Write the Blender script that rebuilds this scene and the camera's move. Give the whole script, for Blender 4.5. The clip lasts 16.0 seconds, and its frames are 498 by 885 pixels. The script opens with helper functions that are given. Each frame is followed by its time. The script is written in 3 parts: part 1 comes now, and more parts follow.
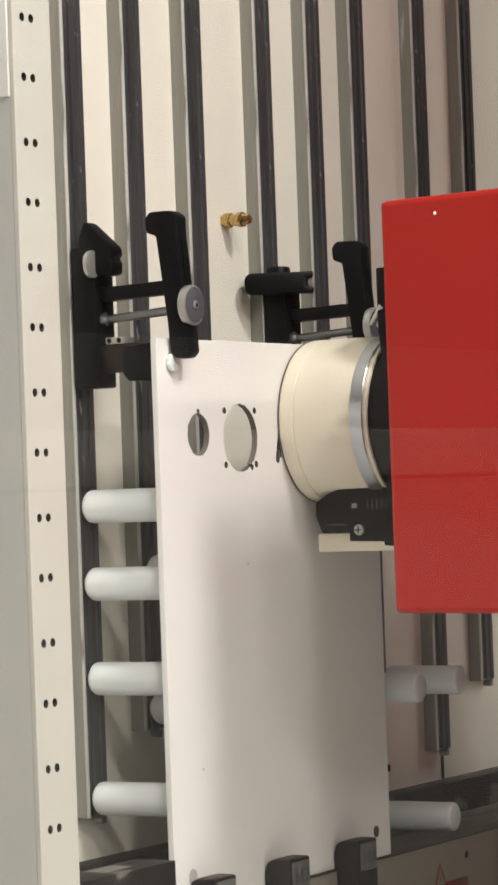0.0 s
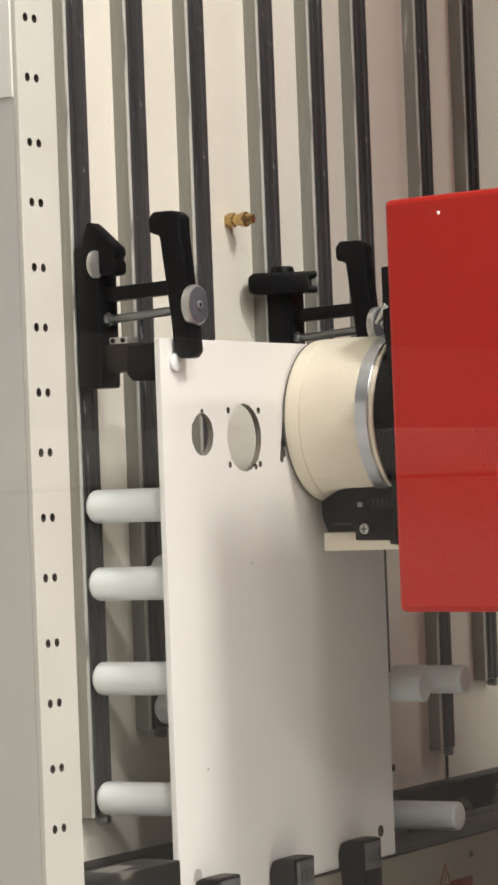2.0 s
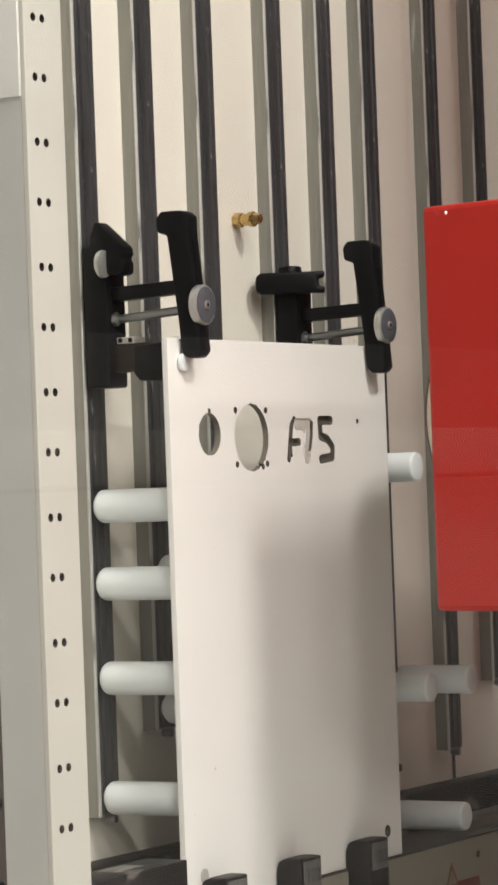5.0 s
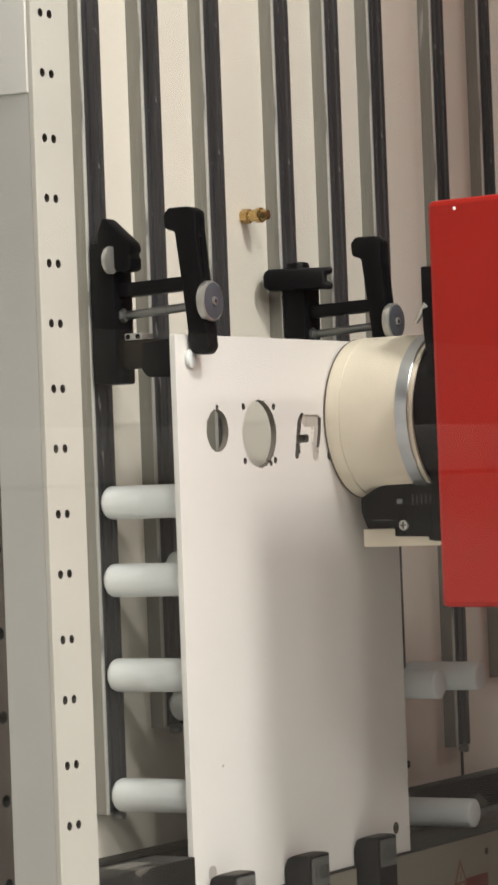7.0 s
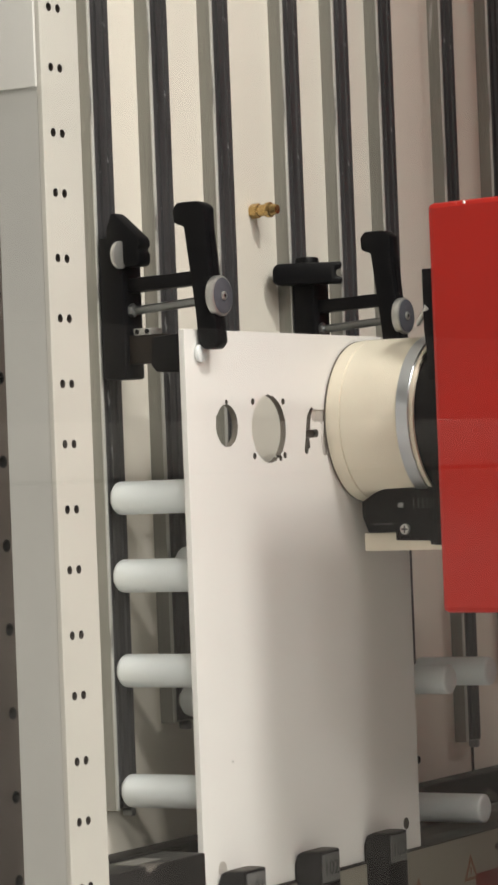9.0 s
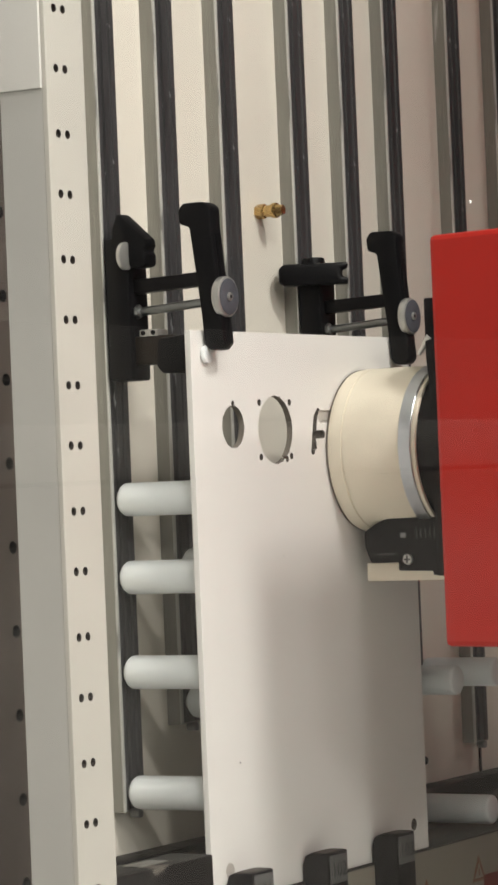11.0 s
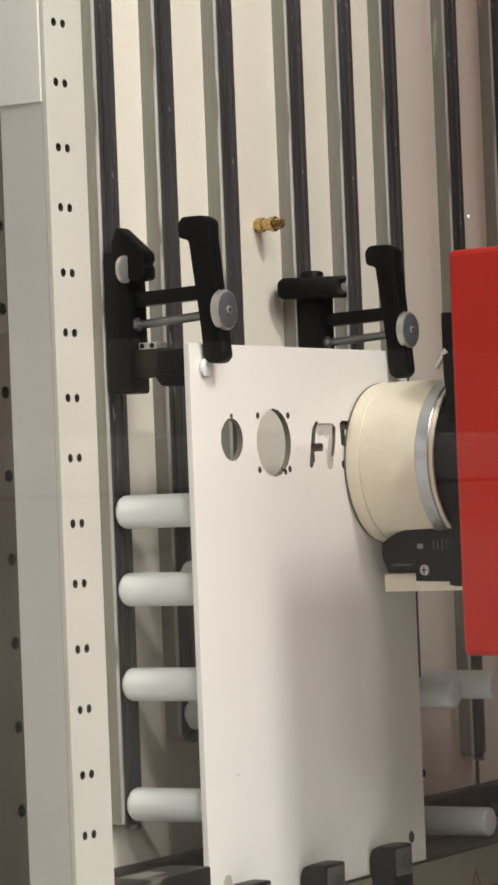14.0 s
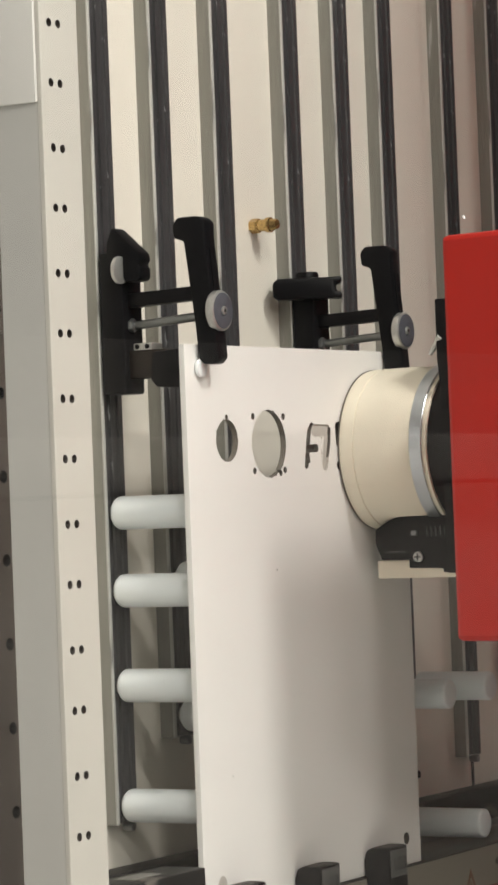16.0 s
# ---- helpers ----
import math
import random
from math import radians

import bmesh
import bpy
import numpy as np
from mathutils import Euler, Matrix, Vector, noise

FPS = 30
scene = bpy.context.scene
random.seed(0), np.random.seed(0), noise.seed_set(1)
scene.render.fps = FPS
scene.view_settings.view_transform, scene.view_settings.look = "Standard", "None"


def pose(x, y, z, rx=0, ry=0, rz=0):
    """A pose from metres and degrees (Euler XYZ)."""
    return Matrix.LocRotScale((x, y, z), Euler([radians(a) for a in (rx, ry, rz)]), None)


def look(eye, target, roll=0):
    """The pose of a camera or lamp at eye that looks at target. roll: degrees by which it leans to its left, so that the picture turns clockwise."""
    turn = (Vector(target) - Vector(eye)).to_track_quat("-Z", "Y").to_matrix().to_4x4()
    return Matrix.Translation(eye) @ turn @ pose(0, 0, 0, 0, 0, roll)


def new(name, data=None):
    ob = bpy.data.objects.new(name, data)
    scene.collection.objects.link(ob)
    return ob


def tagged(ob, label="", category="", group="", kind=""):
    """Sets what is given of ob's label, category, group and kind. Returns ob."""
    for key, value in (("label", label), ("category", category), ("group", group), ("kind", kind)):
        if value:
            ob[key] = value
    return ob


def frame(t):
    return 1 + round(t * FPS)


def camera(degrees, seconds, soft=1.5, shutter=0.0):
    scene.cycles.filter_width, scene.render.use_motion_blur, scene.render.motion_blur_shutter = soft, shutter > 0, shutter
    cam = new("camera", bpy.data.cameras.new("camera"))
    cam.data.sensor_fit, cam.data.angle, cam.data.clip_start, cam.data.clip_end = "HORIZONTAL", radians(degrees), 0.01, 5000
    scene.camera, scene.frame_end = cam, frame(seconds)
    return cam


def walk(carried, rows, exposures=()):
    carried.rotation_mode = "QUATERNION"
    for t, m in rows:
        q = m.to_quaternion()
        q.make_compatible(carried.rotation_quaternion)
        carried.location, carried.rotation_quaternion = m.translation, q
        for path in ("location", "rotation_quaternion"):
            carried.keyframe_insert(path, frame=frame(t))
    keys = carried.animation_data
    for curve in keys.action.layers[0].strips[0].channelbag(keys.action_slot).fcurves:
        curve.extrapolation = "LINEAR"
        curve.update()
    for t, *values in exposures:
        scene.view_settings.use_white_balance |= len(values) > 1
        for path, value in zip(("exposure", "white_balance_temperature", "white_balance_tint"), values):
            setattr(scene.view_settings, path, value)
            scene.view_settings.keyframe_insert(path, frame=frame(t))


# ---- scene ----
EYE = (-2.5706, -1.4871, 1.2816)
cam = camera(9.253, 16.0, soft=2.8)
# seconds, the camera's Euler angles, and how far it has drifted forward along its line of sight
TURNS = [
    (0, 90.737, 2.070, -60.061, 0.0002),
    (0.5, 90.736, 2.097, -60.051, 0.0002),
    (1, 90.735, 2.107, -60.033, -0.0005),
    (1.5, 90.735, 2.125, -60.005, 0.0003),
    (2, 90.735, 2.155, -59.986, -0.0003),
    (2.5, 90.736, 2.127, -59.961, 0.0002),
    (3, 90.738, 2.124, -59.941, -0.0003),
    (3.5, 90.740, 2.100, -59.923, 0.0000),
    (4, 90.742, 2.105, -59.902, -0.0026),
    (6.5, 90.698, 2.110, -59.748, 0.0036),
    (7, 90.676, 2.127, -59.704, 0.0042),
    (7.5, 90.653, 2.110, -59.659, 0.0074),
    (8, 90.631, 2.129, -59.612, 0.0071),
    (8.5, 90.606, 2.150, -59.569, 0.0087),
    (9, 90.590, 2.207, -59.526, 0.0102),
    (11.5, 90.631, 2.389, -59.398, 0.0143),
    (12, 90.679, 2.349, -59.405, 0.0135),
    (12.5, 90.727, 2.317, -59.411, 0.0112),
    (13, 90.774, 2.282, -59.419, 0.0097),
    (13.5, 90.819, 2.253, -59.424, 0.0076),
    (14, 90.852, 2.265, -59.432, 0.0059),
    (14.5, 90.862, 2.256, -59.434, 0.0059),
    (15, 90.867, 2.251, -59.445, 0.0072),
    (15.5, 90.869, 2.236, -59.460, 0.0076),
    (16, 90.866, 2.225, -59.524, 0.0084),
]
AIM = Vector((0.8655, 0.5007, 0.0129))
walk(cam, [(t, pose(*(Vector(EYE) + AIM * ahead), rx, ry, rz)) for t, rx, ry, rz, ahead in TURNS], exposures=[(0, 0.01, 6370, 11), (4.3, 0.01, 6370, 11), (5.8, -0.18, 6370, 10), (16, -0.17, 6370, 10)])

# ---------------------------------------------------------------- light
world = bpy.data.worlds.new("hall_air")
scene.world = world
world.use_nodes = True
world.node_tree.nodes["Background"].inputs[0].default_value = (1.0, 0.93, 0.85, 1)
world.node_tree.nodes["Background"].inputs[1].default_value = 0.10


def area(name, eye, target, sx, sy, watts, colour):
    data = bpy.data.lights.new(name, "AREA")
    data.shape, data.size, data.size_y, data.energy, data.color = "RECTANGLE", sx, sy, watts, colour
    ob = new(name, data)
    ob.matrix_world = look(eye, target)
    return ob


WARM = (1.0, 0.935, 0.86)
# the hall's unseen ceiling lights: the nearest one, one further along its row, one by the far corner
area("unseen_hall_light", (-0.75, -2.30, 4.02), (0.05, 0.0, 1.25), 0.50, 0.40, 92, WARM)
area("unseen_hall_light", (-2.70, -2.45, 3.95), (0.05, 0.0, 1.25), 0.26, 0.20, 52, WARM)
area("unseen_hall_light", (-3.95, -5.00, 3.30), (0.05, 0.0, 1.15), 0.90, 0.40, 55, WARM)
# the long strip behind, an added fill light for the shadows
area("unseen_hall_light", (0.40, -4.00, 4.15), (0.40, -3.99, 0.0), 5.0, 0.25, 205, WARM)
# over the cupboards, added only to brighten their reflection in the door
area("unseen_hall_light", (3.2, -1.9, 4.0), (3.0, -2.6, 0), 1.8, 0.4, 45, WARM)


# ---------------------------------------------------------------- materials
def paint(name, colour, rough=0.5, metal=0.0, vary=0.08, scale=30.0, bump=0.05, stretch=(1, 1, 1), grain=400.0, coat=0.0, spec=0.5, wear=None, depth=0.0):
    """A surface with a slow stain, a fine grain and a little relief."""
    m = bpy.data.materials.new(name)
    m.use_nodes = True
    nt = m.node_tree
    bsdf = nt.nodes["Principled BSDF"]
    link = nt.links.new
    co = nt.nodes.new("ShaderNodeTexCoord")
    mp = nt.nodes.new("ShaderNodeMapping")
    mp.inputs["Scale"].default_value = stretch
    link(co.outputs["Object"], mp.inputs[0])
    big, fine = nt.nodes.new("ShaderNodeTexNoise"), nt.nodes.new("ShaderNodeTexNoise")
    for n, s in ((big, scale), (fine, grain)):
        link(mp.outputs[0], n.inputs["Vector"])
        n.inputs["Scale"].default_value, n.inputs["Detail"].default_value = s, 4.0
    add = nt.nodes.new("ShaderNodeMath")
    add.operation = "MULTIPLY_ADD"
    link(big.outputs["Fac"], add.inputs[0])
    add.inputs[1].default_value = 0.7
    half = nt.nodes.new("ShaderNodeMath")
    half.operation, half.inputs[1].default_value = "MULTIPLY", 0.3
    link(fine.outputs["Fac"], half.inputs[0])
    link(half.outputs[0], add.inputs[2])
    ramp = nt.nodes.new("ShaderNodeMapRange")
    ramp.inputs[1].default_value, ramp.inputs[2].default_value = 0.3, 0.7
    ramp.inputs[3].default_value, ramp.inputs[4].default_value = 1 - vary, 1 + vary * 0.6
    link(add.outputs[0], ramp.inputs[0])
    mul = nt.nodes.new("ShaderNodeVectorMath")
    mul.operation, mul.inputs[0].default_value = "SCALE", colour
    link(ramp.outputs[0], mul.inputs["Scale"])
    shade = mul.outputs[0]
    if wear:
        # scratches and specks: colour, threshold, scale, stretch along the part
        tint, level, size, along = wear
        wm, wn, wr, mx = (nt.nodes.new(k) for k in ("ShaderNodeMapping", "ShaderNodeTexNoise", "ShaderNodeMapRange", "ShaderNodeMix"))
        wm.inputs["Scale"].default_value = along
        link(co.outputs["Object"], wm.inputs[0])
        link(wm.outputs[0], wn.inputs["Vector"])
        wn.inputs["Scale"].default_value, wn.inputs["Detail"].default_value = size, 6.0
        wr.inputs[1].default_value, wr.inputs[2].default_value = level, level + 0.06
        link(wn.outputs["Fac"], wr.inputs[0])
        mx.data_type = "RGBA"
        link(wr.outputs[0], mx.inputs[0])
        link(shade, mx.inputs[6])
        mx.inputs[7].default_value = (tint[0], tint[1], tint[2], 1)
        shade = mx.outputs[2]
    link(shade, bsdf.inputs["Base Color"])
    rr = nt.nodes.new("ShaderNodeMapRange")
    rr.inputs[3].default_value, rr.inputs[4].default_value = max(rough - 0.1, 0.03), min(rough + 0.1, 1)
    link(big.outputs["Fac"], rr.inputs[0])
    link(rr.outputs[0], bsdf.inputs["Roughness"])
    bsdf.inputs["Metallic"].default_value = metal
    bsdf.inputs["Coat Weight"].default_value = coat
    bsdf.inputs["Specular IOR Level"].default_value = spec
    if depth:
        # light scatters inside the plastic
        bsdf.inputs["Subsurface Weight"].default_value, bsdf.inputs["Subsurface Scale"].default_value = 0.6, depth
        bsdf.inputs["Subsurface Radius"].default_value = (1.0, 1.0, 1.0)
    if bump:
        b = nt.nodes.new("ShaderNodeBump")
        b.inputs["Strength"].default_value, b.inputs["Distance"].default_value = bump, 0.001
        link(add.outputs[0], b.inputs["Height"])
        link(b.outputs[0], bsdf.inputs["Normal"])
    return m


def clear_glass(name):
    m = bpy.data.materials.new(name)
    m.use_nodes = True
    nt = m.node_tree
    nt.nodes.remove(nt.nodes["Principled BSDF"])
    mix, tr, gl = (nt.nodes.new(k) for k in ("ShaderNodeMixShader", "ShaderNodeBsdfTransparent", "ShaderNodeBsdfGlossy"))
    mix.inputs[0].default_value = 0.052
    gl.inputs["Roughness"].default_value = 0.0
    tr.inputs["Color"].default_value = (0.97, 0.98, 0.97, 1)
    nt.links.new(tr.outputs[0], mix.inputs[1])
    nt.links.new(gl.outputs[0], mix.inputs[2])
    nt.links.new(mix.outputs[0], nt.nodes["Material Output"].inputs[0])
    return m


WALL = paint("cream_lacquer", (0.80, 0.76, 0.68), 0.45, vary=0.05, scale=6, bump=0.02)
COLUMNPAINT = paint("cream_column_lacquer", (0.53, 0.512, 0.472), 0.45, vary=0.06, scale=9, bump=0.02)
COVERGREY = paint("pale_grey_lacquer", (0.70, 0.69, 0.67), 0.4, vary=0.06, scale=7, bump=0.02)
GREYPAINT = paint("light_grey_lacquer", (0.49, 0.485, 0.468), 0.45, vary=0.05, scale=8, bump=0.02)
ALU = paint("brushed_aluminium", (0.31, 0.305, 0.28), 0.45, 0.6, vary=0.35, scale=30, stretch=(1, 1, 0.05), bump=0.05, wear=((0.5, 0.5, 0.48), 0.66, 60, (1, 1, 0.15)))
ALUGLINT = paint("edge_highlight_aluminium", (0.58, 0.58, 0.555), 0.40, 0.2, vary=0.3, scale=30, stretch=(1, 1, 0.12), wear=((0.25, 0.25, 0.24), 0.60, 40, (1, 1, 0.3)))
DARKRAIL = paint("dark_rail_insert", (0.054, 0.053, 0.056), 0.45, vary=0.6, scale=35, stretch=(1, 1, 0.12), bump=0.1, wear=((0.30, 0.30, 0.31), 0.66, 130, (1, 1, 0.35)))
BOARD = paint("white_melamine", (0.85, 0.835, 0.815), 0.42, vary=0.02, scale=12, bump=0.015)
CORE = paint("chipboard_core", (0.10, 0.086, 0.072), 0.85, vary=0.4, scale=120, bump=0.3, grain=900)
PALECORE = paint("routed_pale_core", (0.52, 0.49, 0.45), 0.8, vary=0.2, scale=90, bump=0.25, grain=700)
NYLON = paint("white_nylon", (0.85, 0.90, 0.925), 0.32, vary=0.05, scale=30, bump=0.02, depth=0.008)
BLACK = paint("black_plastic", (0.005, 0.005, 0.006), 0.42, vary=0.3, scale=50, bump=0.06, spec=0.14)
GRIPPERBLACK = paint("worn_black_plastic", (0.010, 0.009, 0.010), 0.5, vary=0.4, scale=60, bump=0.1, spec=0.2, wear=((0.06, 0.058, 0.056), 0.66, 110, (1, 1, 0.6)))
BLACKMETAL = paint("black_anodised", (0.007, 0.0065, 0.0075), 0.40, 0.0, vary=0.3, scale=40, bump=0.04, spec=0.16)
BRONZEBLACK = paint("burnished_steel", (0.095, 0.078, 0.070), 0.4, 0.5, vary=0.35, scale=30, stretch=(1, 1, 0.2))
KNOBFACE = paint("dull_knob_face", (0.085, 0.088, 0.105), 0.45, 0.0, vary=0.3, scale=120)
BROWNED = paint("browned_steel", (0.020, 0.014, 0.010), 0.5, 0.0, vary=0.4, scale=50, spec=0.3)
BEAMBLACK = paint("dusty_black_lacquer", (0.012, 0.011, 0.011), 0.5, vary=0.5, scale=25, bump=0.08, spec=0.25, wear=((0.11, 0.10, 0.088), 0.56, 38, (0.5, 1, 1)))
DUST = paint("dusty_black_top", (0.085, 0.076, 0.068), 0.8, vary=0.5, scale=90, bump=0.1, wear=((0.02, 0.02, 0.02), 0.58, 140, (1, 1, 1)))
HOLEWALL = paint("brown_hole_wall", (0.17, 0.15, 0.125), 0.85, vary=0.4, scale=120, bump=0.3, grain=900)
GREYTEXT = paint("faded_black_print", (0.045, 0.044, 0.043), 0.6, vary=0.4, scale=200)
STEEL = paint("zinc_steel", (0.62, 0.62, 0.60), 0.40, 0.85, vary=0.15, scale=60)
DARKSTEEL = paint("oiled_steel", (0.30, 0.31, 0.31), 0.32, 0.9, vary=0.2, scale=60)
GALVANISED = paint("galvanised_band", (0.58, 0.62, 0.66), 0.30, 0.95, vary=0.2, scale=25, stretch=(1, 0.1, 1))
BRASS = paint("brass", (0.60, 0.41, 0.17), 0.26, 0.95, vary=0.3, scale=110, wear=((0.12, 0.07, 0.025), 0.67, 120, (1, 1, 1)))
RED = paint("red_lacquer", (0.47, 0.016, 0.009), 0.42, vary=0.05, scale=9, bump=0.02, spec=0.25)
HOOD = paint("cream_felt_hood", (0.88, 0.82, 0.68), 0.6, vary=0.14, scale=16, bump=0.12, grain=150)
GREYLABEL = paint("grey_label", (0.12, 0.12, 0.117), 0.55, vary=0.1, scale=60)
DARKTRACK = paint("dark_track", (0.11, 0.095, 0.078), 0.6, vary=0.5, scale=45, stretch=(0.4, 1, 1), wear=((0.24, 0.21, 0.18), 0.60, 60, (0.5, 1, 1)))
EDGEDARK = paint("dark_edge_strip", (0.035, 0.031, 0.029), 0.55, vary=0.4, scale=40, wear=((0.12, 0.105, 0.09), 0.62, 60, (0.4, 1, 1)))
SIGNBROWN = paint("sign_outline", (0.20, 0.09, 0.05), 0.5)
SIGNRED = paint("sign_red", (0.16, 0.022, 0.018), 0.5, vary=0.2)
DARKPAINT = paint("dark_grey_lacquer", (0.12, 0.12, 0.12), 0.5, vary=0.08, scale=8, bump=0.02)
BENCH = paint("bench_lacquer", (0.50, 0.49, 0.47), 0.6, vary=0.05, scale=3)
LEDGEPAINT = paint("beige_ledge_lacquer", (0.26, 0.24, 0.20), 0.5, vary=0.08, scale=10, bump=0.02)
# near black so the glass door mirrors almost nothing up high
HALLWALL = paint("hall_wall", (0.014, 0.0135, 0.013), 0.8, vary=0.1, scale=2)
HALLGREY = paint("partition_grey", (0.15, 0.146, 0.14), 0.7, vary=0.06, scale=3)
HALLWHITE = paint("bench_white", (0.80, 0.79, 0.77), 0.6, vary=0.05, scale=3)
# kept pale so the unseen floor throws light up at the board
BOUNCEFLOOR = paint("bounce_floor", (0.62, 0.61, 0.58), 0.6, vary=0.2, scale=1.5)
GLASS = clear_glass("door_glass")


# ---------------------------------------------------------------- mesh helpers
def box(bm, x0, x1, y0, y1, z0, z1, bevel=0.0):
    r = bmesh.ops.create_cube(bm, size=1.0, matrix=Matrix.Translation(((x0 + x1) / 2, (y0 + y1) / 2, (z0 + z1) / 2)) @ Matrix.Diagonal((abs(x1 - x0), abs(y1 - y0), abs(z1 - z0), 1)))
    if bevel:
        edges = list({e for v in r["verts"] for e in v.link_edges})
        bmesh.ops.bevel(bm, geom=edges, offset=bevel, segments=2, affect="EDGES", profile=0.5)
    return bm


AXES = {"x": Matrix.Rotation(radians(90), 4, "Y"), "y": Matrix.Rotation(radians(-90), 4, "X"), "z": Matrix.Identity(4)}


def rod(bm, a, b, r0, r1=None, seg=24, bevel=0.0):
    """A cylinder or cone from the point a to the point b."""
    a, b = Vector(a), Vector(b)
    d = b - a
    m = Matrix.Translation((a + b) / 2) @ d.to_track_quat("Z", "Y").to_matrix().to_4x4()
    r = bmesh.ops.create_cone(bm, cap_ends=True, segments=seg, radius1=r0, radius2=r0 if r1 is None else r1, depth=d.length, matrix=m)
    if bevel:
        rim = list({e for v in r["verts"] for f in v.link_faces if len(f.verts) > 4 for e in f.edges})
        bmesh.ops.bevel(bm, geom=rim, offset=bevel, segments=2, affect="EDGES", profile=0.5)
    return bm


def prism(bm, pts, axis, lo, hi, bevel=0.0):
    """A polygon drawn across an axis and drawn out along it: for "x" the points are (y, z), for "y" (x, z), for "z" (x, y)."""
    def at(p, v):
        return {"x": (v, p[0], p[1]), "y": (p[0], v, p[1]), "z": (p[0], p[1], v)}[axis]
    a = [bm.verts.new(at(p, lo)) for p in pts]
    b = [bm.verts.new(at(p, hi)) for p in pts]
    faces = [bm.faces.new(a), bm.faces.new(b[::-1])]
    n = len(pts)
    for i in range(n):
        faces.append(bm.faces.new((a[i], b[i], b[(i + 1) % n], a[(i + 1) % n])))
    bmesh.ops.recalc_face_normals(bm, faces=faces)
    if bevel:
        bmesh.ops.bevel(bm, geom=list({e for f in faces for e in f.edges}), offset=bevel, segments=2, affect="EDGES", profile=0.5)
    return bm


def turned(bm, profile, seg=64, cx=0.0, cz=0.0):
    """A body of revolution about the y axis; profile: (y, radius) from end to end."""
    rings = []
    for y, r in profile:
        if r < 1e-6:
            rings.append([bm.verts.new((cx, y, cz))])
        else:
            rings.append([bm.verts.new((cx + r * math.cos(2 * math.pi * i / seg), y, cz + r * math.sin(2 * math.pi * i / seg))) for i in range(seg)])
    for p, q in zip(rings, rings[1:]):
        for i in range(seg):
            j = (i + 1) % seg
            quad = [p[i % len(p)], p[j % len(p)], q[j % len(q)], q[i % len(q)]]
            quad = [v for k, v in enumerate(quad) if v not in quad[:k]]
            if len(quad) > 2:
                bm.faces.new(quad)
    bmesh.ops.recalc_face_normals(bm, faces=bm.faces[:])
    return bm


def mesh_of(name, bm, mat, smooth=35):
    me = bpy.data.meshes.new(name)
    bm.to_mesh(me)
    bm.free()
    me.materials.append(mat)
    if smooth:
        me.polygons.foreach_set("use_smooth", [True] * len(me.polygons))
        me.set_sharp_from_angle(angle=radians(smooth))
    return me


def part(name, bm, mat, parent, label=""):
    ob = new(name, mesh_of(name, bm, mat))
    ob.parent = parent
    return tagged(ob, label)


def single(name, bm, mat, label, category, group="", kind=""):
    return tagged(new(name, mesh_of(name, bm, mat)), label, category, group, kind)


def thing(name, at, label, category, group="", kind=""):
    ob = new(name)
    ob.empty_display_size = 0.05
    ob.location = at
    return tagged(ob, label, category, group, kind)


def cut(ob, cutter_bm, inside=None):
    """Take the cutter's volume out of ob's mesh for good; inside: the material that the cut lays bare."""
    tool = new("tool", mesh_of("tool", cutter_bm, inside or ob.data.materials[0], 0))
    tool.parent = ob.parent
    mod = ob.modifiers.new("cut", "BOOLEAN")
    mod.object, mod.operation, mod.solver = tool, "DIFFERENCE", "EXACT"
    mod.use_self, mod.material_mode = True, "TRANSFER"
    bpy.context.view_layer.update()
    me = bpy.data.meshes.new_from_object(ob.evaluated_get(bpy.context.evaluated_depsgraph_get()))
    ob.modifiers.remove(mod)
    old = ob.data
    ob.data = me
    bpy.data.meshes.remove(old)
    bpy.data.objects.remove(tool)
    me.polygons.foreach_set("use_smooth", [False] * len(me.polygons))
    return ob


def writing(text, height, mat, parent, at, name="writing"):
    """Built-in letters as a thin mesh that faces -y, its lower left corner at the place given."""
    cu = bpy.data.curves.new(name, "FONT")
    cu.body, cu.size, cu.extrude, cu.resolution_u = text, height * 1.4, 0.0002, 3
    ob = bpy.data.objects.new(name, cu)
    scene.collection.objects.link(ob)
    bpy.context.view_layer.update()
    me = bpy.data.meshes.new_from_object(ob.evaluated_get(bpy.context.evaluated_depsgraph_get()))
    bpy.data.objects.remove(ob)
    me.materials.clear()
    me.materials.append(mat)
    o = new(name, me)
    o.parent = parent
    o.matrix_basis = pose(*at, 90, 0, 0)
    return o


# ---------------------------------------------------------------- the hall around
single("floor", box(bmesh.new(), -5, 6, -6, 2.2, -0.1, 0), BOUNCEFLOOR, "unseen workshop floor, made pale to bounce light onto the board", "floor", kind="structure")
single("ceiling", box(bmesh.new(), -5, 6, -6, 2.2, 4.2, 4.3), BENCH, "light grey workshop ceiling", "ceiling", kind="structure")
# out of view: white walls bounce fill light, the east one darkens the reflection
for n, b in (("wall_west", (-5.1, -5, -6, 2.2)), ("wall_east", (6, 6.1, -6, 2.2)), ("wall_south", (-5, 6, -6.1, -6)), ("wall_north", (-5, 6, 2.2, 2.3))):
    single(n, box(bmesh.new(), *b, 0, 4.2), HALLWHITE if n != "wall_east" else HALLWALL, "unseen workshop wall, toned for bounce light and door reflections", "wall", kind="structure")
# unseen blocks added to draw the reflected bands in the glass door
single("partition", box(bmesh.new(), 0.8, 5.9, -3.6, -3.5, 0, 1.605), HALLGREY, "unseen grey screen mirrored as a band in the glass door", "partition", kind="structure")
bench = thing("cupboard", (3.35, -3.18, 0), "unseen pale block mirrored as bands in the glass door", "cupboard")
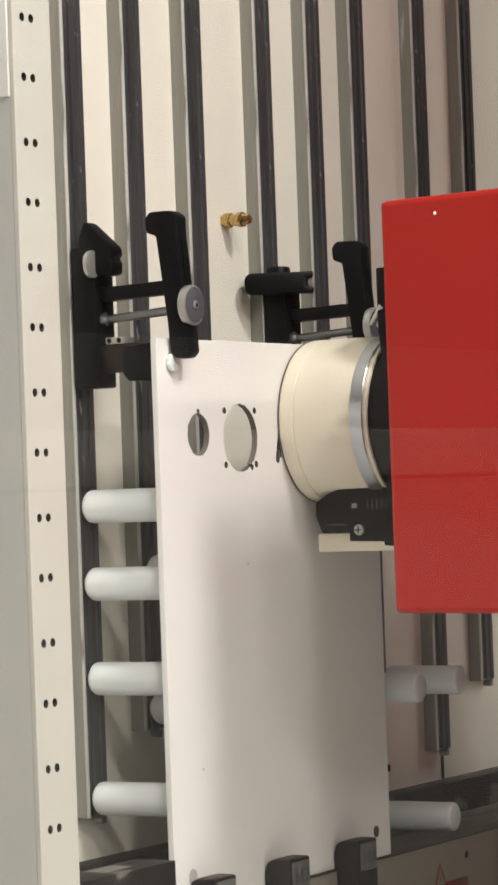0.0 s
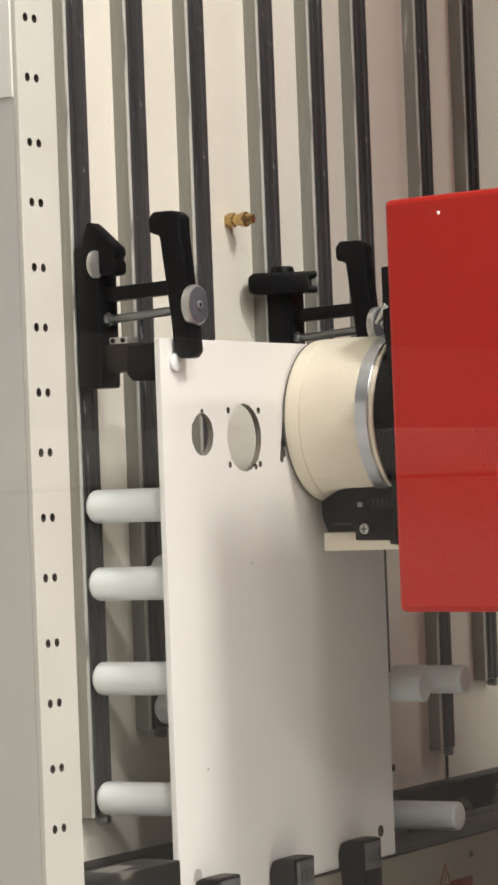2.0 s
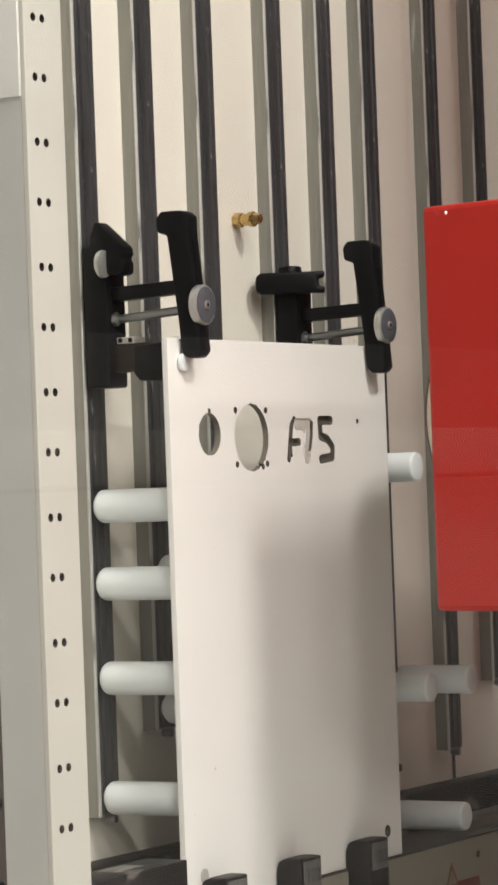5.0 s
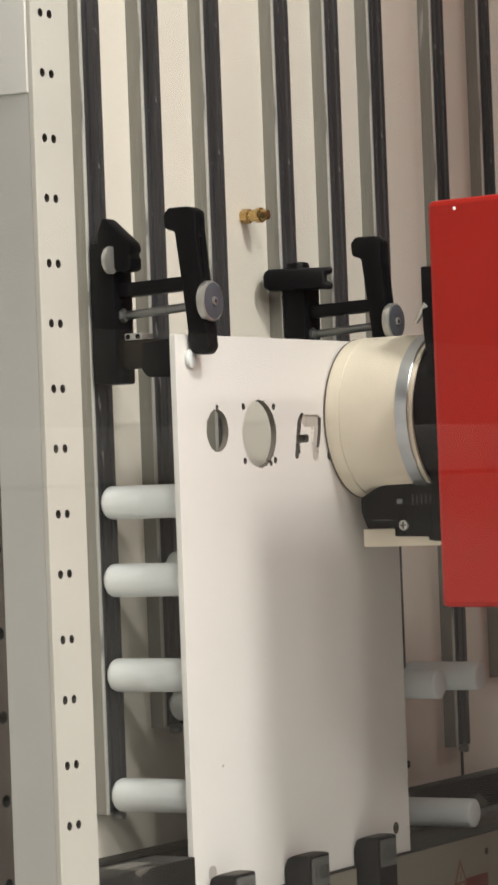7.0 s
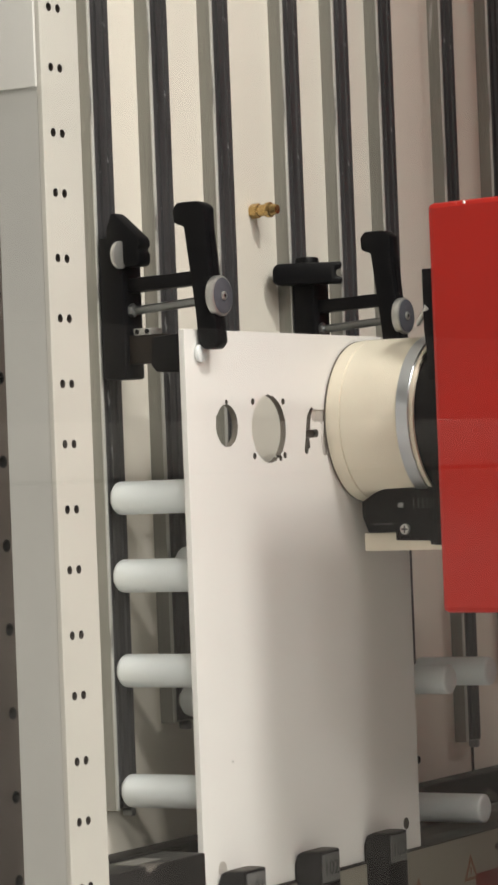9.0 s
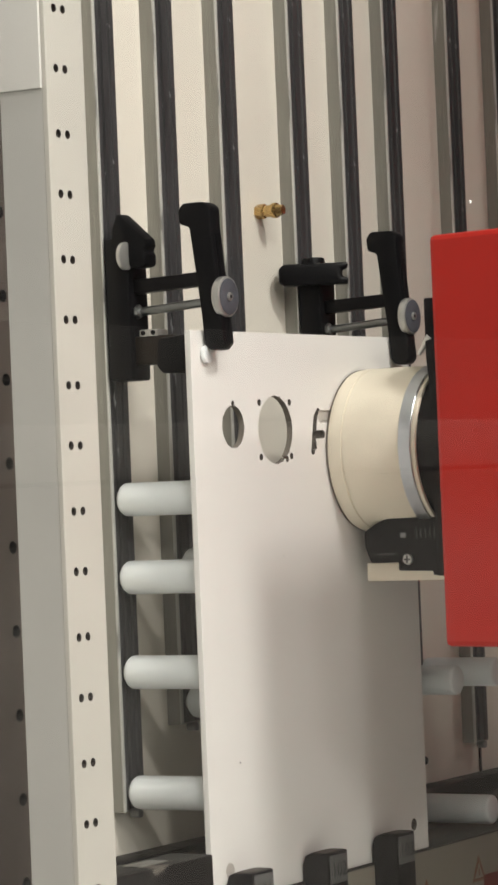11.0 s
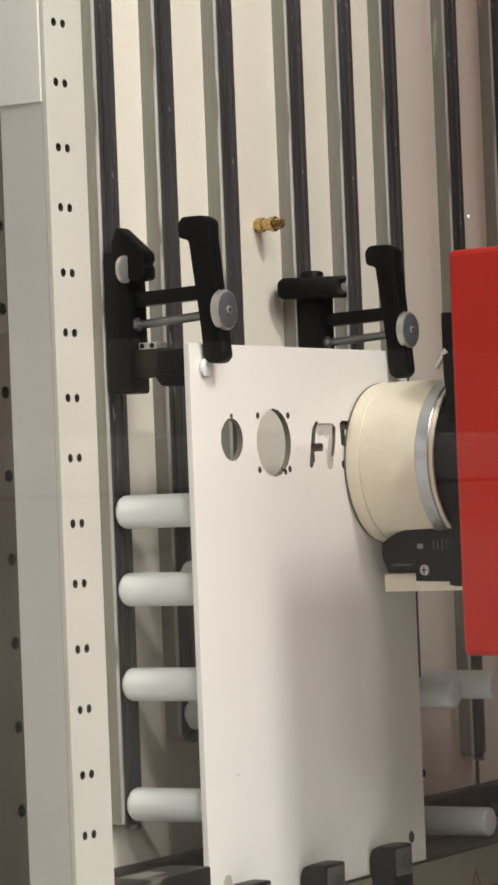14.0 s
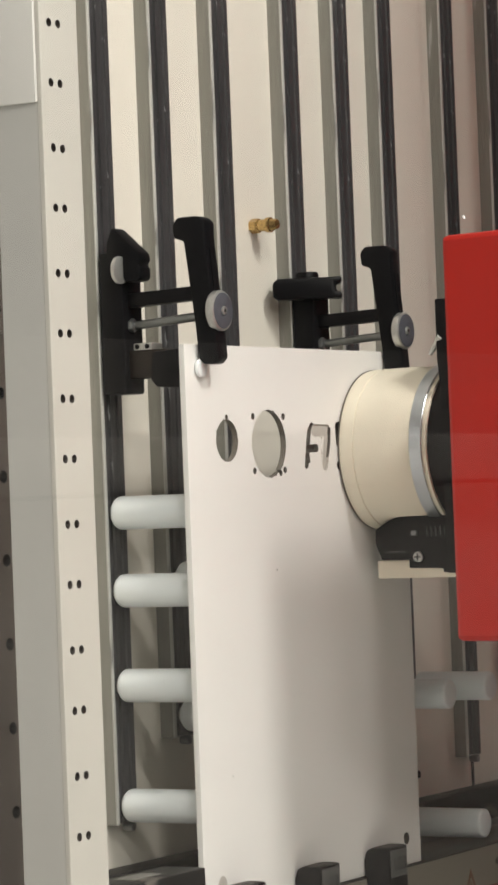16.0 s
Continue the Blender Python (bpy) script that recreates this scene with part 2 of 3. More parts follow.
part("body", box(bmesh.new(), -2.55, 2.55, -0.28, 0.24, 0.0, 1.275, 0.004), BENCH, bench)
part("worktop", box(bmesh.new(), -2.55, 2.55, -0.28, 0.28, 1.285, 1.38, 0.006), BENCH, bench)

# the sliding glass door between the camera and the machine
door = single("door_1", box(bmesh.new(), -2.3, 2.4, -0.752, -0.750, 0.35, 2.3), GLASS, "clear glass safety door of the machine", "glass door", kind="structure")
door.visible_shadow = False
part("paint_speck", rod(bmesh.new(), (-1.0841, -0.7527, 1.4227), (-1.0841, -0.7519, 1.4227), 0.0009, seg=10), HALLWHITE, door, "tiny dried white paint speck")

# ---------------------------------------------------------------- the machine's back
WALL_Y = 0.118
single("wall_back", box(bmesh.new(), -0.2, 2.4, WALL_Y, WALL_Y + 0.03, 0.0, 2.3), WALL, "cream lacquered sheet-metal back wall of the machine", "wall", kind="structure")

# vertical slotted profiles: middle of the front face, foot
PROFILES = ((-0.1215, 0.9705), (-0.0145, 1.043), (0.1035, 1.0), (0.2473, 1.0), (0.3583, 1.0), (0.4610, 1.045), (0.6155, 0.965), (0.7392, 1.036))
for x, foot in PROFILES:
    p = thing("slotted_profile", (x + 0.0028, WALL_Y, foot), "vertical aluminium profile with a dark ribbed slot insert", "profile rail", "profile rails on the back wall")
    h = 2.3 - foot
    bm = bmesh.new()
    prism(bm, [(-0.0180, 0), (-0.0180, -0.0148), (-0.0146, -0.0148), (-0.0146, -0.0113), (0.0146, -0.0113), (0.0146, -0.0148), (0.0180, -0.0148), (0.0180, 0)], "z", 0, h)
    part("channel", bm, ALU, p)
    # left lip's highlight painted as a brighter strip, with worn streaks
    part("edge_strip", box(bmesh.new(), -0.0186, -0.0146, -0.0164, -0.0146, 0, h, 0.0004), ALUGLINT, p, "worn aluminium edge with its highlight put into the colour")
    bm = bmesh.new()
    pts = [(-0.0152, -0.0110), (-0.0152, -0.0154), (-0.0105, -0.0154), (-0.0098, -0.0136), (-0.0045, -0.0136), (-0.0038, -0.0160), (0.0038, -0.0160), (0.0045, -0.0136), (0.0098, -0.0136), (0.0105, -0.0154), (0.0176, -0.0154), (0.0176, -0.0110)]
    prism(bm, pts, "z", 0.002, h)
    part("slot_insert", bm, DARKRAIL, p, "dark ribbed insert")
    part("foot_bolt", rod(bmesh.new(), (0.012, -0.004, -0.004), (0.012, -0.015, -0.004), 0.0044, seg=20, bevel=0.0014), DARKSTEEL, p)

single("panel_joint", box(bmesh.new(), 0.6395, 0.6435, WALL_Y - 0.0022, WALL_Y - 0.0002, 0.925, 0.968, 0.0003), EDGEDARK, "dark joint between two back wall panels", "joint", kind="structure")

# the perforated front column and the steel rail behind it
col = thing("column", (-0.4304, -0.06, 0.0), "cream lacquered column plate with paired bolt holes", "column", kind="structure")
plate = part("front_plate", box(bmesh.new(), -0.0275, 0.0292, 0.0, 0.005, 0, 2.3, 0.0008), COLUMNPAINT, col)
bm = bmesh.new()
for i in range(-1, 15):
    z = 1.6753 - 0.1043 * (i // 2) - (0.0500 if i % 2 else 0)
    for x in (-0.0130, 0.0004):
        rod(bm, (x, -0.01, z), (x, 0.02, z), 0.0037, seg=20)
cut(plate, bm, BRONZEBLACK)
part("side_plate", box(bmesh.new(), -0.0275, -0.0235, 0.005, 0.047, 0, 2.3), GREYPAINT, col)
part("inner_plate", box(bmesh.new(), 0.0252, 0.0292, 0.005, 0.016, 0, 2.3), GREYPAINT, col)
part("rear_plate", box(bmesh.new(), -0.0235, 0.0252, 0.012, 0.016, 0, 2.3), BLACKMETAL, col)
rail = thing("guide_rail", (-0.25, 0.152, 0.0), "dark steel guide rail with countersunk bolts", "guide rail")
bm = box(bmesh.new(), -0.045, 0.032, 0, 0.03, 0, 1.64, 0.001)
bar = part("rail_bar", bm, BRONZEBLACK, rail)
bm = bmesh.new()
for i in range(7):
    rod(bm, (0.0195, -0.01, 0.838 + 0.1546 * i), (0.0195, 0.01, 0.838 + 0.1546 * i), 0.006, seg=20)
    rod(bm, (0.0195, -0.01, 0.9153 + 0.1546 * i), (0.0195, 0.01, 0.9153 + 0.1546 * i), 0.006, seg=20)
# shade inside the holes is put into the colour, black walls and floor
cut(bar, bm, BLACK)
single("cover_plate", box(bmesh.new(), -0.4615, -0.4583, -0.0560, 0.10, 1.608, 2.3, 0.0002), COVERGREY, "light grey cover plate on the upper side of the column", "cover plate")

# brass air fitting on the wall
b = thing("air_fitting", (0.183, WALL_Y, 1.553), "small brass air fitting screwed into the back wall", "air fitting")
part("hex_base", rod(bmesh.new(), (0, 0, 0), (0, -0.010, 0), 0.0078, seg=6, bevel=0.0006), BRASS, b)
part("neck", rod(bmesh.new(), (0, -0.010, 0), (0, -0.018, 0), 0.0062, seg=20), BRASS, b)
part("collar", rod(bmesh.new(), (0, -0.018, 0), (0, -0.024, 0), 0.0080, seg=24, bevel=0.001), BRASS, b)
part("nozzle", rod(bmesh.new(), (0, -0.024, 0), (0, -0.031, 0), 0.0064, 0.0048, seg=20), BRASS, b)

# stand-off rollers that carry the board from behind
def roller(x, z, y0, y1, r, label, e=0.006):
    t = thing("support_roller", (x, y1, z), label, "support roller", "support rollers behind the board")
    L = y1 - y0
    ends = [(e * (1 - math.cos(a)), r - e + e * math.sin(a)) for a in (0, 0.4, 0.8, 1.2, 1.5708)]
    part("sleeve", turned(bmesh.new(), [(0, 0)] + [(-y, q) for y, q in ends] + [(-L + y, q) for y, q in ends[::-1]] + [(-L, 0)], 48), NYLON, t)
    part("foot", rod(bmesh.new(), (0, 0, 0), (0, 0.003, 0), 0.009, seg=20), STEEL, t)
    return t


for z in (1.2637, 1.1903, 1.101, 0.9880):
    roller(-0.1205, z, 0.0065, 0.100, 0.0158, "white nylon support roller on the vertical profile")
for x, z in ((-0.0160, 1.198), (-0.0170, 1.065), (0.1035, 1.2637), (0.2473, 1.1903)):
    roller(x, z, 0.0065, 0.096, 0.0158, "white nylon support roller behind the board")
for x, z in ((0.3640, 1.2915), (0.3785, 1.0545), (0.4770, 1.056), (0.4500, 0.9085)):
    roller(x, z, 0.008, 0.096, 0.0158, "white nylon support roller past the board's edge", 0.003)

# ---------------------------------------------------------------- the foot of the machine
single("ledge", box(bmesh.new(), -0.9, 2.4, -0.004, 0.030, 0.0, 0.8867, 0.0008), LEDGEPAINT, "beige sheet-metal ledge under the board", "ledge", kind="structure")
single("track", box(bmesh.new(), -0.9, 2.4, 0.030, 0.112, 0.0, 0.886, 0.001), DARKTRACK, "dark feed track along the ledge", "feed track", kind="structure")
single("ledge_edge", box(bmesh.new(), -0.9, 2.4, -0.0045, 0.030, 0.8868, 0.8888, 0.0005), EDGEDARK, "dark scuffed strip along the ledge's upper edge", "edge strip", kind="structure")
single("foot_strip", box(bmesh.new(), -0.198, 2.4, 0.082, 0.0875, 0.8862, 0.8925, 0.0006), ALU, "dull aluminium strip along the black beam's foot", "strip", kind="structure")
single("back_beam", box(bmesh.new(), -0.198, 2.4, 0.088, 0.117, 0.889, 0.929, 0.002), BEAMBLACK, "dusty black beam along the foot of the back wall", "beam")
fb = thing("front_beam", (-0.6, -0.05, 0.0), "black beam in front of the board's lower corner", "beam")
part("body", box(bmesh.new(), 0.2008, 0.3699, 0.0, 0.044, 0.0, 0.9475, 0.0015), BEAMBLACK, fb)
part("top_plate", box(bmesh.new(), 0.275, 0.318, 0.014, 0.034, 0.9476, 0.9484, 0.0002), ALU, fb, "dull aluminium cover strip")

def warning_sign(x, z, w):
    t = thing("warning_sign", (x, -0.0045, z), "small triangular warning sticker on the ledge", "warning sign", "warning stickers on the ledge")
    h = w * 0.87
    bm = bmesh.new()
    outer, inner = [(-w / 2, 0), (0, h), (w / 2, 0)], [(-w * 0.32, h * 0.12), (0, h * 0.70), (w * 0.32, h * 0.12)]
    for i in range(3):
        j = (i + 1) % 3
        prism(bm, [outer[i], outer[j], inner[j], inner[i]], "y", -0.0004, 0.0)
    part("border", bm, SIGNBROWN, t)
    part("field", prism(bmesh.new(), inner, "y", -0.0002, 0.0), LEDGEPAINT, t)
    part("mark", box(bmesh.new(), -w * 0.035, w * 0.035, -0.0006, -0.0002, h * 0.22, h * 0.5), SIGNBROWN, t)
    return t


warning_sign(0.3835, 0.840, 0.032)
warning_sign(0.2620, 0.834, 0.028)
single("red_sticker", box(bmesh.new(), 0.395, 0.450, -0.0049, -0.0043, 0.815, 0.845, 0.0002), SIGNRED, "red sticker on the ledge beside the warning sign", "sticker")
rod_bm = rod(bmesh.new(), (0.2985, 0.117, 0.9765), (0.2985, 0.008, 0.9765), 0.0042, seg=20, bevel=0.001)
single("stop_pin", rod_bm, BLACK, "black stop pin behind the board's edge", "stop pin")
for x, z in ((0.449, 0.868), (0.62, 0.868)):
    single("ledge_screw", rod(bmesh.new(), (x, -0.003, z), (x, -0.0055, z), 0.004, seg=16, bevel=0.0008), BRONZEBLACK, "dark screw head in the ledge", "screw", "screws in the ledge")

# ---------------------------------------------------------------- the board
board = thing("board", (0.0, 0.0, 0.889), "white melamine board with milled holes and lettering", "board")
BX0, BX1, BH, THICK = -0.1515, 0.2797, 0.5285, 0.006
sheet = part("sheet", box(bmesh.new(), BX0, BX1, 0.0, THICK, 0.0, BH, 0.0004), BOARD, board)
Z = 0.889


def groove(bm, pts, w, depth):
    """A milled line: straight runs with round ends, w wide, sunk into the face."""
    for (x0, z0), (x1, z1) in zip(pts, pts[1:]):
        d = Vector((x1 - x0, 0, z1 - z0))
        turn = -math.atan2(d.z, d.x)
        m = Matrix.Translation(((x0 + x1) / 2, depth / 2 - 0.005, (z0 + z1) / 2 - Z)) @ Matrix.Rotation(turn, 4, "Y") @ Matrix.Diagonal((d.length, depth + 0.01, w, 1))
        bmesh.ops.create_cube(bm, size=1.0, matrix=m)
    for x, z in pts:
        rod(bm, (x, -0.011, z - Z), (x, depth + 0.0003, z - Z), w / 2 * 1.002, seg=18)
    return bm


def bore(bm, x, z, r, depth, seg=20):
    return rod(bm, (x, -0.01, z - Z), (x, depth, z - Z), r, seg=seg)


bm = bmesh.new()
bore(bm, -0.0805, 1.328, 0.0200, 0.03, 48)
bore(bm, -0.0020, 1.3245, 0.0325, 0.03, 56)
cut(sheet, bm, HOLEWALL)
bm = bmesh.new()
bore(bm, -0.0800, 1.350, 0.0026, 0.03)
for dx in (-1, 1):
    for dz in (-1, 1):
        bore(bm, -0.002 + 0.029 * dx, 1.3248 + 0.0260 * dz, 0.0033, 0.012)
bore(bm, 0.0185, 1.2960, 0.0030, 0.012)
bore(bm, 0.2154, 1.340, 0.0026, 0.012)
bore(bm, 0.2488, 0.9160, 0.0062, 0.03, 24)
cut(sheet, bm, CORE)
# rough, torn rims of the two round holes
tears = random.Random(9)
for cx, cz, r, count in ((-0.0805, 1.328, 0.0200, 14), (-0.0020, 1.3245, 0.0325, 20)):
    bm = bmesh.new()
    for i in range(count):
        a = 2 * math.pi * (i + tears.uniform(-0.3, 0.3)) / count
        bore(bm, cx + r * math.cos(a), cz + r * math.sin(a), tears.uniform(0.0006, 0.0016), tears.uniform(0.0008, 0.0022), 9)
    cut(sheet, bm, HOLEWALL)
cut(sheet, groove(bmesh.new(), [(0.158, 1.341), (0.1350, 1.341), (0.1360, 1.325), (0.150, 1.322), (0.160, 1.314), (0.159, 1.304), (0.136, 1.302)], 0.0092, 0.004), CORE)
cut(sheet, groove(bmesh.new(), [(0.0700, 1.303), (0.0770, 1.336), (0.0830, 1.3415)], 0.0074, 0.0048), CORE)
cut(sheet, groove(bmesh.new(), [(0.0730, 1.319), (0.0910, 1.3195)], 0.0080, 0.0045), CORE)
cut(sheet, groove(bmesh.new(), [(0.1195, 1.3385), (0.1180, 1.3250), (0.1150, 1.3140)], 0.0034, 0.0040), CORE)
cut(sheet, groove(bmesh.new(), [(0.0880, 1.3370), (0.1140, 1.3370), (0.1075, 1.303)], 0.0118, 0.0014), PALECORE)
# chipped edges along the milled letters
chips = random.Random(4)
for (x0, z0), (x1, z1) in (((0.0880, 1.3320), (0.0985, 1.3320)), ((0.1020, 1.3300), (0.1000, 1.3040)), ((0.1170, 1.3300), (0.1135, 1.3030)), ((0.0745, 1.3120), (0.0770, 1.3040))):
    bm = bmesh.new()
    for i in range(6):
        f = (i + chips.random()) / 6
        bore(bm, x0 + (x1 - x0) * f + chips.uniform(-0.0012, 0.0012), z0 + (z1 - z0) * f, chips.uniform(0.0007, 0.0019), chips.uniform(0.0006, 0.0022), 9)
    cut(sheet, bm, CORE if chips.random() < 0.4 else PALECORE)
part("plug", rod(bmesh.new(), (-0.119, 0.0005, 0.9165 - Z), (-0.119, -0.0002, 0.9165 - Z), 0.0075, seg=28), PALECORE, board, "pale grey cover cap")
for x, z, r in ((-0.0932, 1.0139, 0.0012), (0.004, 1.203, 0.0011), (0.017, 1.149, 0.0009), (-0.080, 1.221, 0.0008), (-0.132, 0.975, 0.0008)):
    part("blemish", rod(bmesh.new(), (x, 0.0005, z - Z), (x, -0.0002, z - Z), r, seg=10), GREYLABEL, board)

# ---------------------------------------------------------------- clamps over the board's upper edge
def clamp(x, z, lever_pose, reach, thick, stub):
    c = thing("edge_clamp", (x, 0.099, z), "black screw clamp holding the board's upper edge", "clamp", "clamps along the upper edge")
    # y is counted from the profile towards the board, z from the clamp's middle
    part("column", box(bmesh.new(), -0.017, 0.017, -0.026, 0.0, -0.068, 0.066, 0.003), BLACK, c)
    part("arm", prism(bmesh.new(), [(-0.024, 0.013), (-0.024, 0.0265), (-0.096, 0.0290), (-0.096, 0.0160)], "x", -0.008, 0.008, 0.0015), BLACKMETAL, c)
    part("spindle", rod(bmesh.new(), (0.0, -0.022, -0.004), (0.0, -0.100, 0.001), 0.0042, seg=20), DARKSTEEL, c, "oiled steel screw spindle")
    part("spindle_nut", rod(bmesh.new(), (-0.004, -0.020, -0.004), (-0.004, -0.030, -0.0034), 0.0068, seg=6, bevel=0.0008), DARKSTEEL, c)
    part("lower_arm", box(bmesh.new(), -0.009, 0.009, -0.066, -0.020, -0.054, -0.027, 0.0015), BROWNED, c, "browned steel lower arm")
    part("lower_jaw", prism(bmesh.new(), [(-0.052, -0.030), (-0.0925, -0.027), (-0.0925, -0.065), (-0.056, -0.063), (-0.050, -0.056)], "x", -0.012, 0.012, 0.002), BLACK, c)
    flange = part("flange", box(bmesh.new(), -0.010, 0.010, -0.051, -0.031, -0.0275, -0.0210, 0.0012), STEEL, c, "small zinc-plated flange")
    for y in (-0.0355, -0.0465):
        part("set_screw", rod(bmesh.new(), (-0.0098, y, -0.0242), (-0.0108, y, -0.0242), 0.0024, seg=16), BLACK, flange)
    jaw = part("jaw", prism(bmesh.new(), [(-0.078, 0.087), (-0.083, 0.0935), (-0.106, 0.0935), (-0.1135, 0.088), (-0.1135, 0.070), (-0.1215, -0.018), (-0.1235, -0.0385), (-0.1185, -0.0445), (-0.1065, -0.0445), (-0.1015, -0.039), (-0.099, -0.008), (-0.0895, 0.071), (-0.079, 0.074)], "x", -0.010, 0.010, 0.003), BLACK, c)
    part("rib", prism(bmesh.new(), [(-0.1145, 0.064), (-0.1155, 0.064), (-0.1225, -0.034), (-0.1210, -0.034)], "x", -0.004, 0.004), BLACK, jaw)
    if not stub:
        part("pad", rod(bmesh.new(), (-0.006, -0.1040, -0.0475), (-0.006, -0.0995, -0.0475), 0.0085, seg=28, bevel=0.0012), NYLON, c, "white plastic pressure pad")
    k = part("knob", rod(bmesh.new(), (0, -0.1160, 0.0045), (0, -0.1245, 0.0045), 0.0190, seg=44, bevel=0.0020), STEEL, c, "round zinc-plated clamping knob")
    part("knob_face", rod(bmesh.new(), (0, -0.1240, 0.0045), (0, -0.1250, 0.0045), 0.0168, seg=40, bevel=0.0003), KNOBFACE, k)
    part("screw", rod(bmesh.new(), (0, -0.1246, 0.0045), (0, -0.1268, 0.0045), 0.0042, seg=20, bevel=0.0008), STEEL, k)
    # the socket's dark recess is drawn as a raised black disc
    part("socket", rod(bmesh.new(), (0, -0.1266, 0.0045), (0, -0.1270, 0.0045), 0.0019, seg=6), BLACK, k)
    # tightening lever at the head of the column, with a forked end
    q, w = reach, thick
    if stub:
        side = [(q, -0.007 * w), (q, 0.006 * w), (q - 0.005, 0.011 * w), (-q + 0.012, 0.011 * w), (-q, 0.0115 * w), (-q, 0.0045 * w), (-q + 0.006, 0.004 * w), (-q + 0.006, -0.004 * w), (-q, -0.0045 * w), (-q, -0.0115 * w), (-q + 0.012, -0.011 * w), (q - 0.006, -0.0115 * w)]
        lever = part("lever", prism(bmesh.new(), side, "x", -0.011, 0.011, 0.0025), BLACK, c)
    else:
        side = [(-0.0090, 0.058), (-0.0100, 0.0745), (-0.0160, 0.0885), (-0.0190, 0.0875), (-0.0455, 0.0635), (-0.0470, 0.0560), (-0.0445, 0.0540), (-0.0445, 0.0510), (-0.0465, 0.0490), (-0.0462, 0.0395), (-0.0430, 0.0370), (-0.0300, 0.0365), (-0.0197, 0.0517)]
        lever = part("lever", prism(bmesh.new(), side, "x", -0.018, 0.002, 0.0018), BLACK, c)
    lever.matrix_basis = lever_pose
    if not stub:
        part("washer", rod(bmesh.new(), (-0.021, -0.024, 0.048), (-0.021, -0.028, 0.048), 0.0130, seg=32, bevel=0.0008), STEEL, c)
    if stub:
        part("stub", rod(bmesh.new(), (0.0, -0.010, 0.050), (0.0, -0.010, 0.0725), 0.0122, seg=24, bevel=0.003), BLACK, c)
    return c


clamp(-0.1215, 1.443, pose(0, 0, 0), 0.024, 1.40, False)
clamp(0.2445, 1.4335, pose(-0.022, -0.022, 0.0535, 0, 0, 30), 0.036, 1.0, True)


# numbered grippers under the board's lower edge
def gripper(x, top, number):
    g = thing("gripper", (x, -0.03, top), "black gripper block with a grey number plate", "gripper", "numbered grippers along the lower edge")
    part("body", prism(bmesh.new(), [(0.029, -0.22), (0.029, -0.012), (0.026, -0.003), (0.020, 0.0), (0.0, 0.0), (0.0, -0.22)], "x", 0, 0.0395, 0.0018), GRIPPERBLACK, g)
    part("top_face", box(bmesh.new(), 0.0022, 0.0373, 0.0025, 0.0190, -0.0004, 0.0004, 0.0002), DUST, g, "dusty scuffed top face")
    pl = part("number_plate", box(bmesh.new(), 0.003, 0.0365, -0.001, 0.001, -0.030, -0.003, 0.0003), GREYLABEL, g, "grey plate with a black number")
    writing(number, 0.0140, GREYTEXT, pl, (0.0050, -0.0014, -0.0235))
    return g


for x, top, number in ((-0.130, 0.9165, "101"), (0.0125, 0.9165, "102"), (0.1530, 0.9175, "103")):
    gripper(x, top, number)


# ---------------------------------------------------------------- the milling head
gantry = thing("gantry", (0.2121, 0.0, 0.0), "assumed gantry out of view that carries the head and shades the back wall", "gantry")
# out of view: column and side block placed to shade the wall's right side
part("column", box(bmesh.new(), -0.10, 0.60, -0.735, -0.640, 0.0, 3.2, 0.006), DARKPAINT, gantry)
part("shade_body", box(bmesh.new(), 0.262, 0.60, -0.638, -0.116, 0.05, 3.1, 0.003), DARKPAINT, gantry)
# unseen red panel, added for the red bounce on the wall
part("cover", box(bmesh.new(), 0.275, 0.60, -0.116, -0.10, 0.05, 3.1, 0.003), RED, gantry, "unseen red panel added to bounce red onto the back wall")
part("slide_rail", box(bmesh.new(), 0.03, 0.06, -0.640, -0.620, 0.5, 2.2, 0.002), STEEL, gantry)
part("slide_rail", box(bmesh.new(), 0.13, 0.16, -0.640, -0.620, 0.5, 2.2, 0.002), STEEL, gantry)
part("cross_slide", box(bmesh.new(), 0.01, 0.18, -0.620, -0.431, 1.33, 1.46, 0.004), BLACKMETAL, gantry)
HEAD = (0.2121, 0.0, 1.3388)
head = thing("milling_head", HEAD, "red lacquered milling head with a cream dust hood", "milling head")
# the housing flares a little away from the board
bm = bmesh.new()
prism(bm, [(-0.305, -0.235), (-0.336, -0.375), (-0.340, -0.43), (0.150, -0.43), (0.150, -0.375), (0.140, -0.235)], "z", -0.179, 0.1865, 0.005)
housing = part("housing", bm, RED, head)
bm = bmesh.new()
box(bm, -0.120, 0.120, -0.42, -0.200, -0.150, 0.165)
cut(housing, bm)
hood = part("hood", turned(bmesh.new(), [(-0.012, 0.0), (-0.012, 0.0722), (-0.001, 0.0748), (-0.0005, 0.0800), (-0.0035, 0.0813), (-0.0090, 0.0819), (-0.0172, 0.0819), (-0.0178, 0.0806), (-0.0184, 0.0806), (-0.0192, 0.0818), (-0.045, 0.0821), (-0.0805, 0.0815), (-0.0960, 0.0810), (-0.0966, 0.0790), (-0.0966, 0.0)], 96), HOOD, head, "cream dust extraction hood")
part("band", turned(bmesh.new(), [(-0.0815, 0.0810), (-0.0815, 0.0828), (-0.0820, 0.0832), (-0.0945, 0.0832), (-0.095, 0.0828), (-0.095, 0.0810)], 96), GALVANISED, hood, "galvanised clamping band")
# added dark ring that draws the shaded gap between hood and board
part("gap_ring", turned(bmesh.new(), [(-0.0024, 0.0800), (-0.0024, 0.0816), (-0.0006, 0.0811), (-0.0006, 0.0800)], 96), HOLEWALL, hood, "dark ring painted in for the shaded gap at the board")
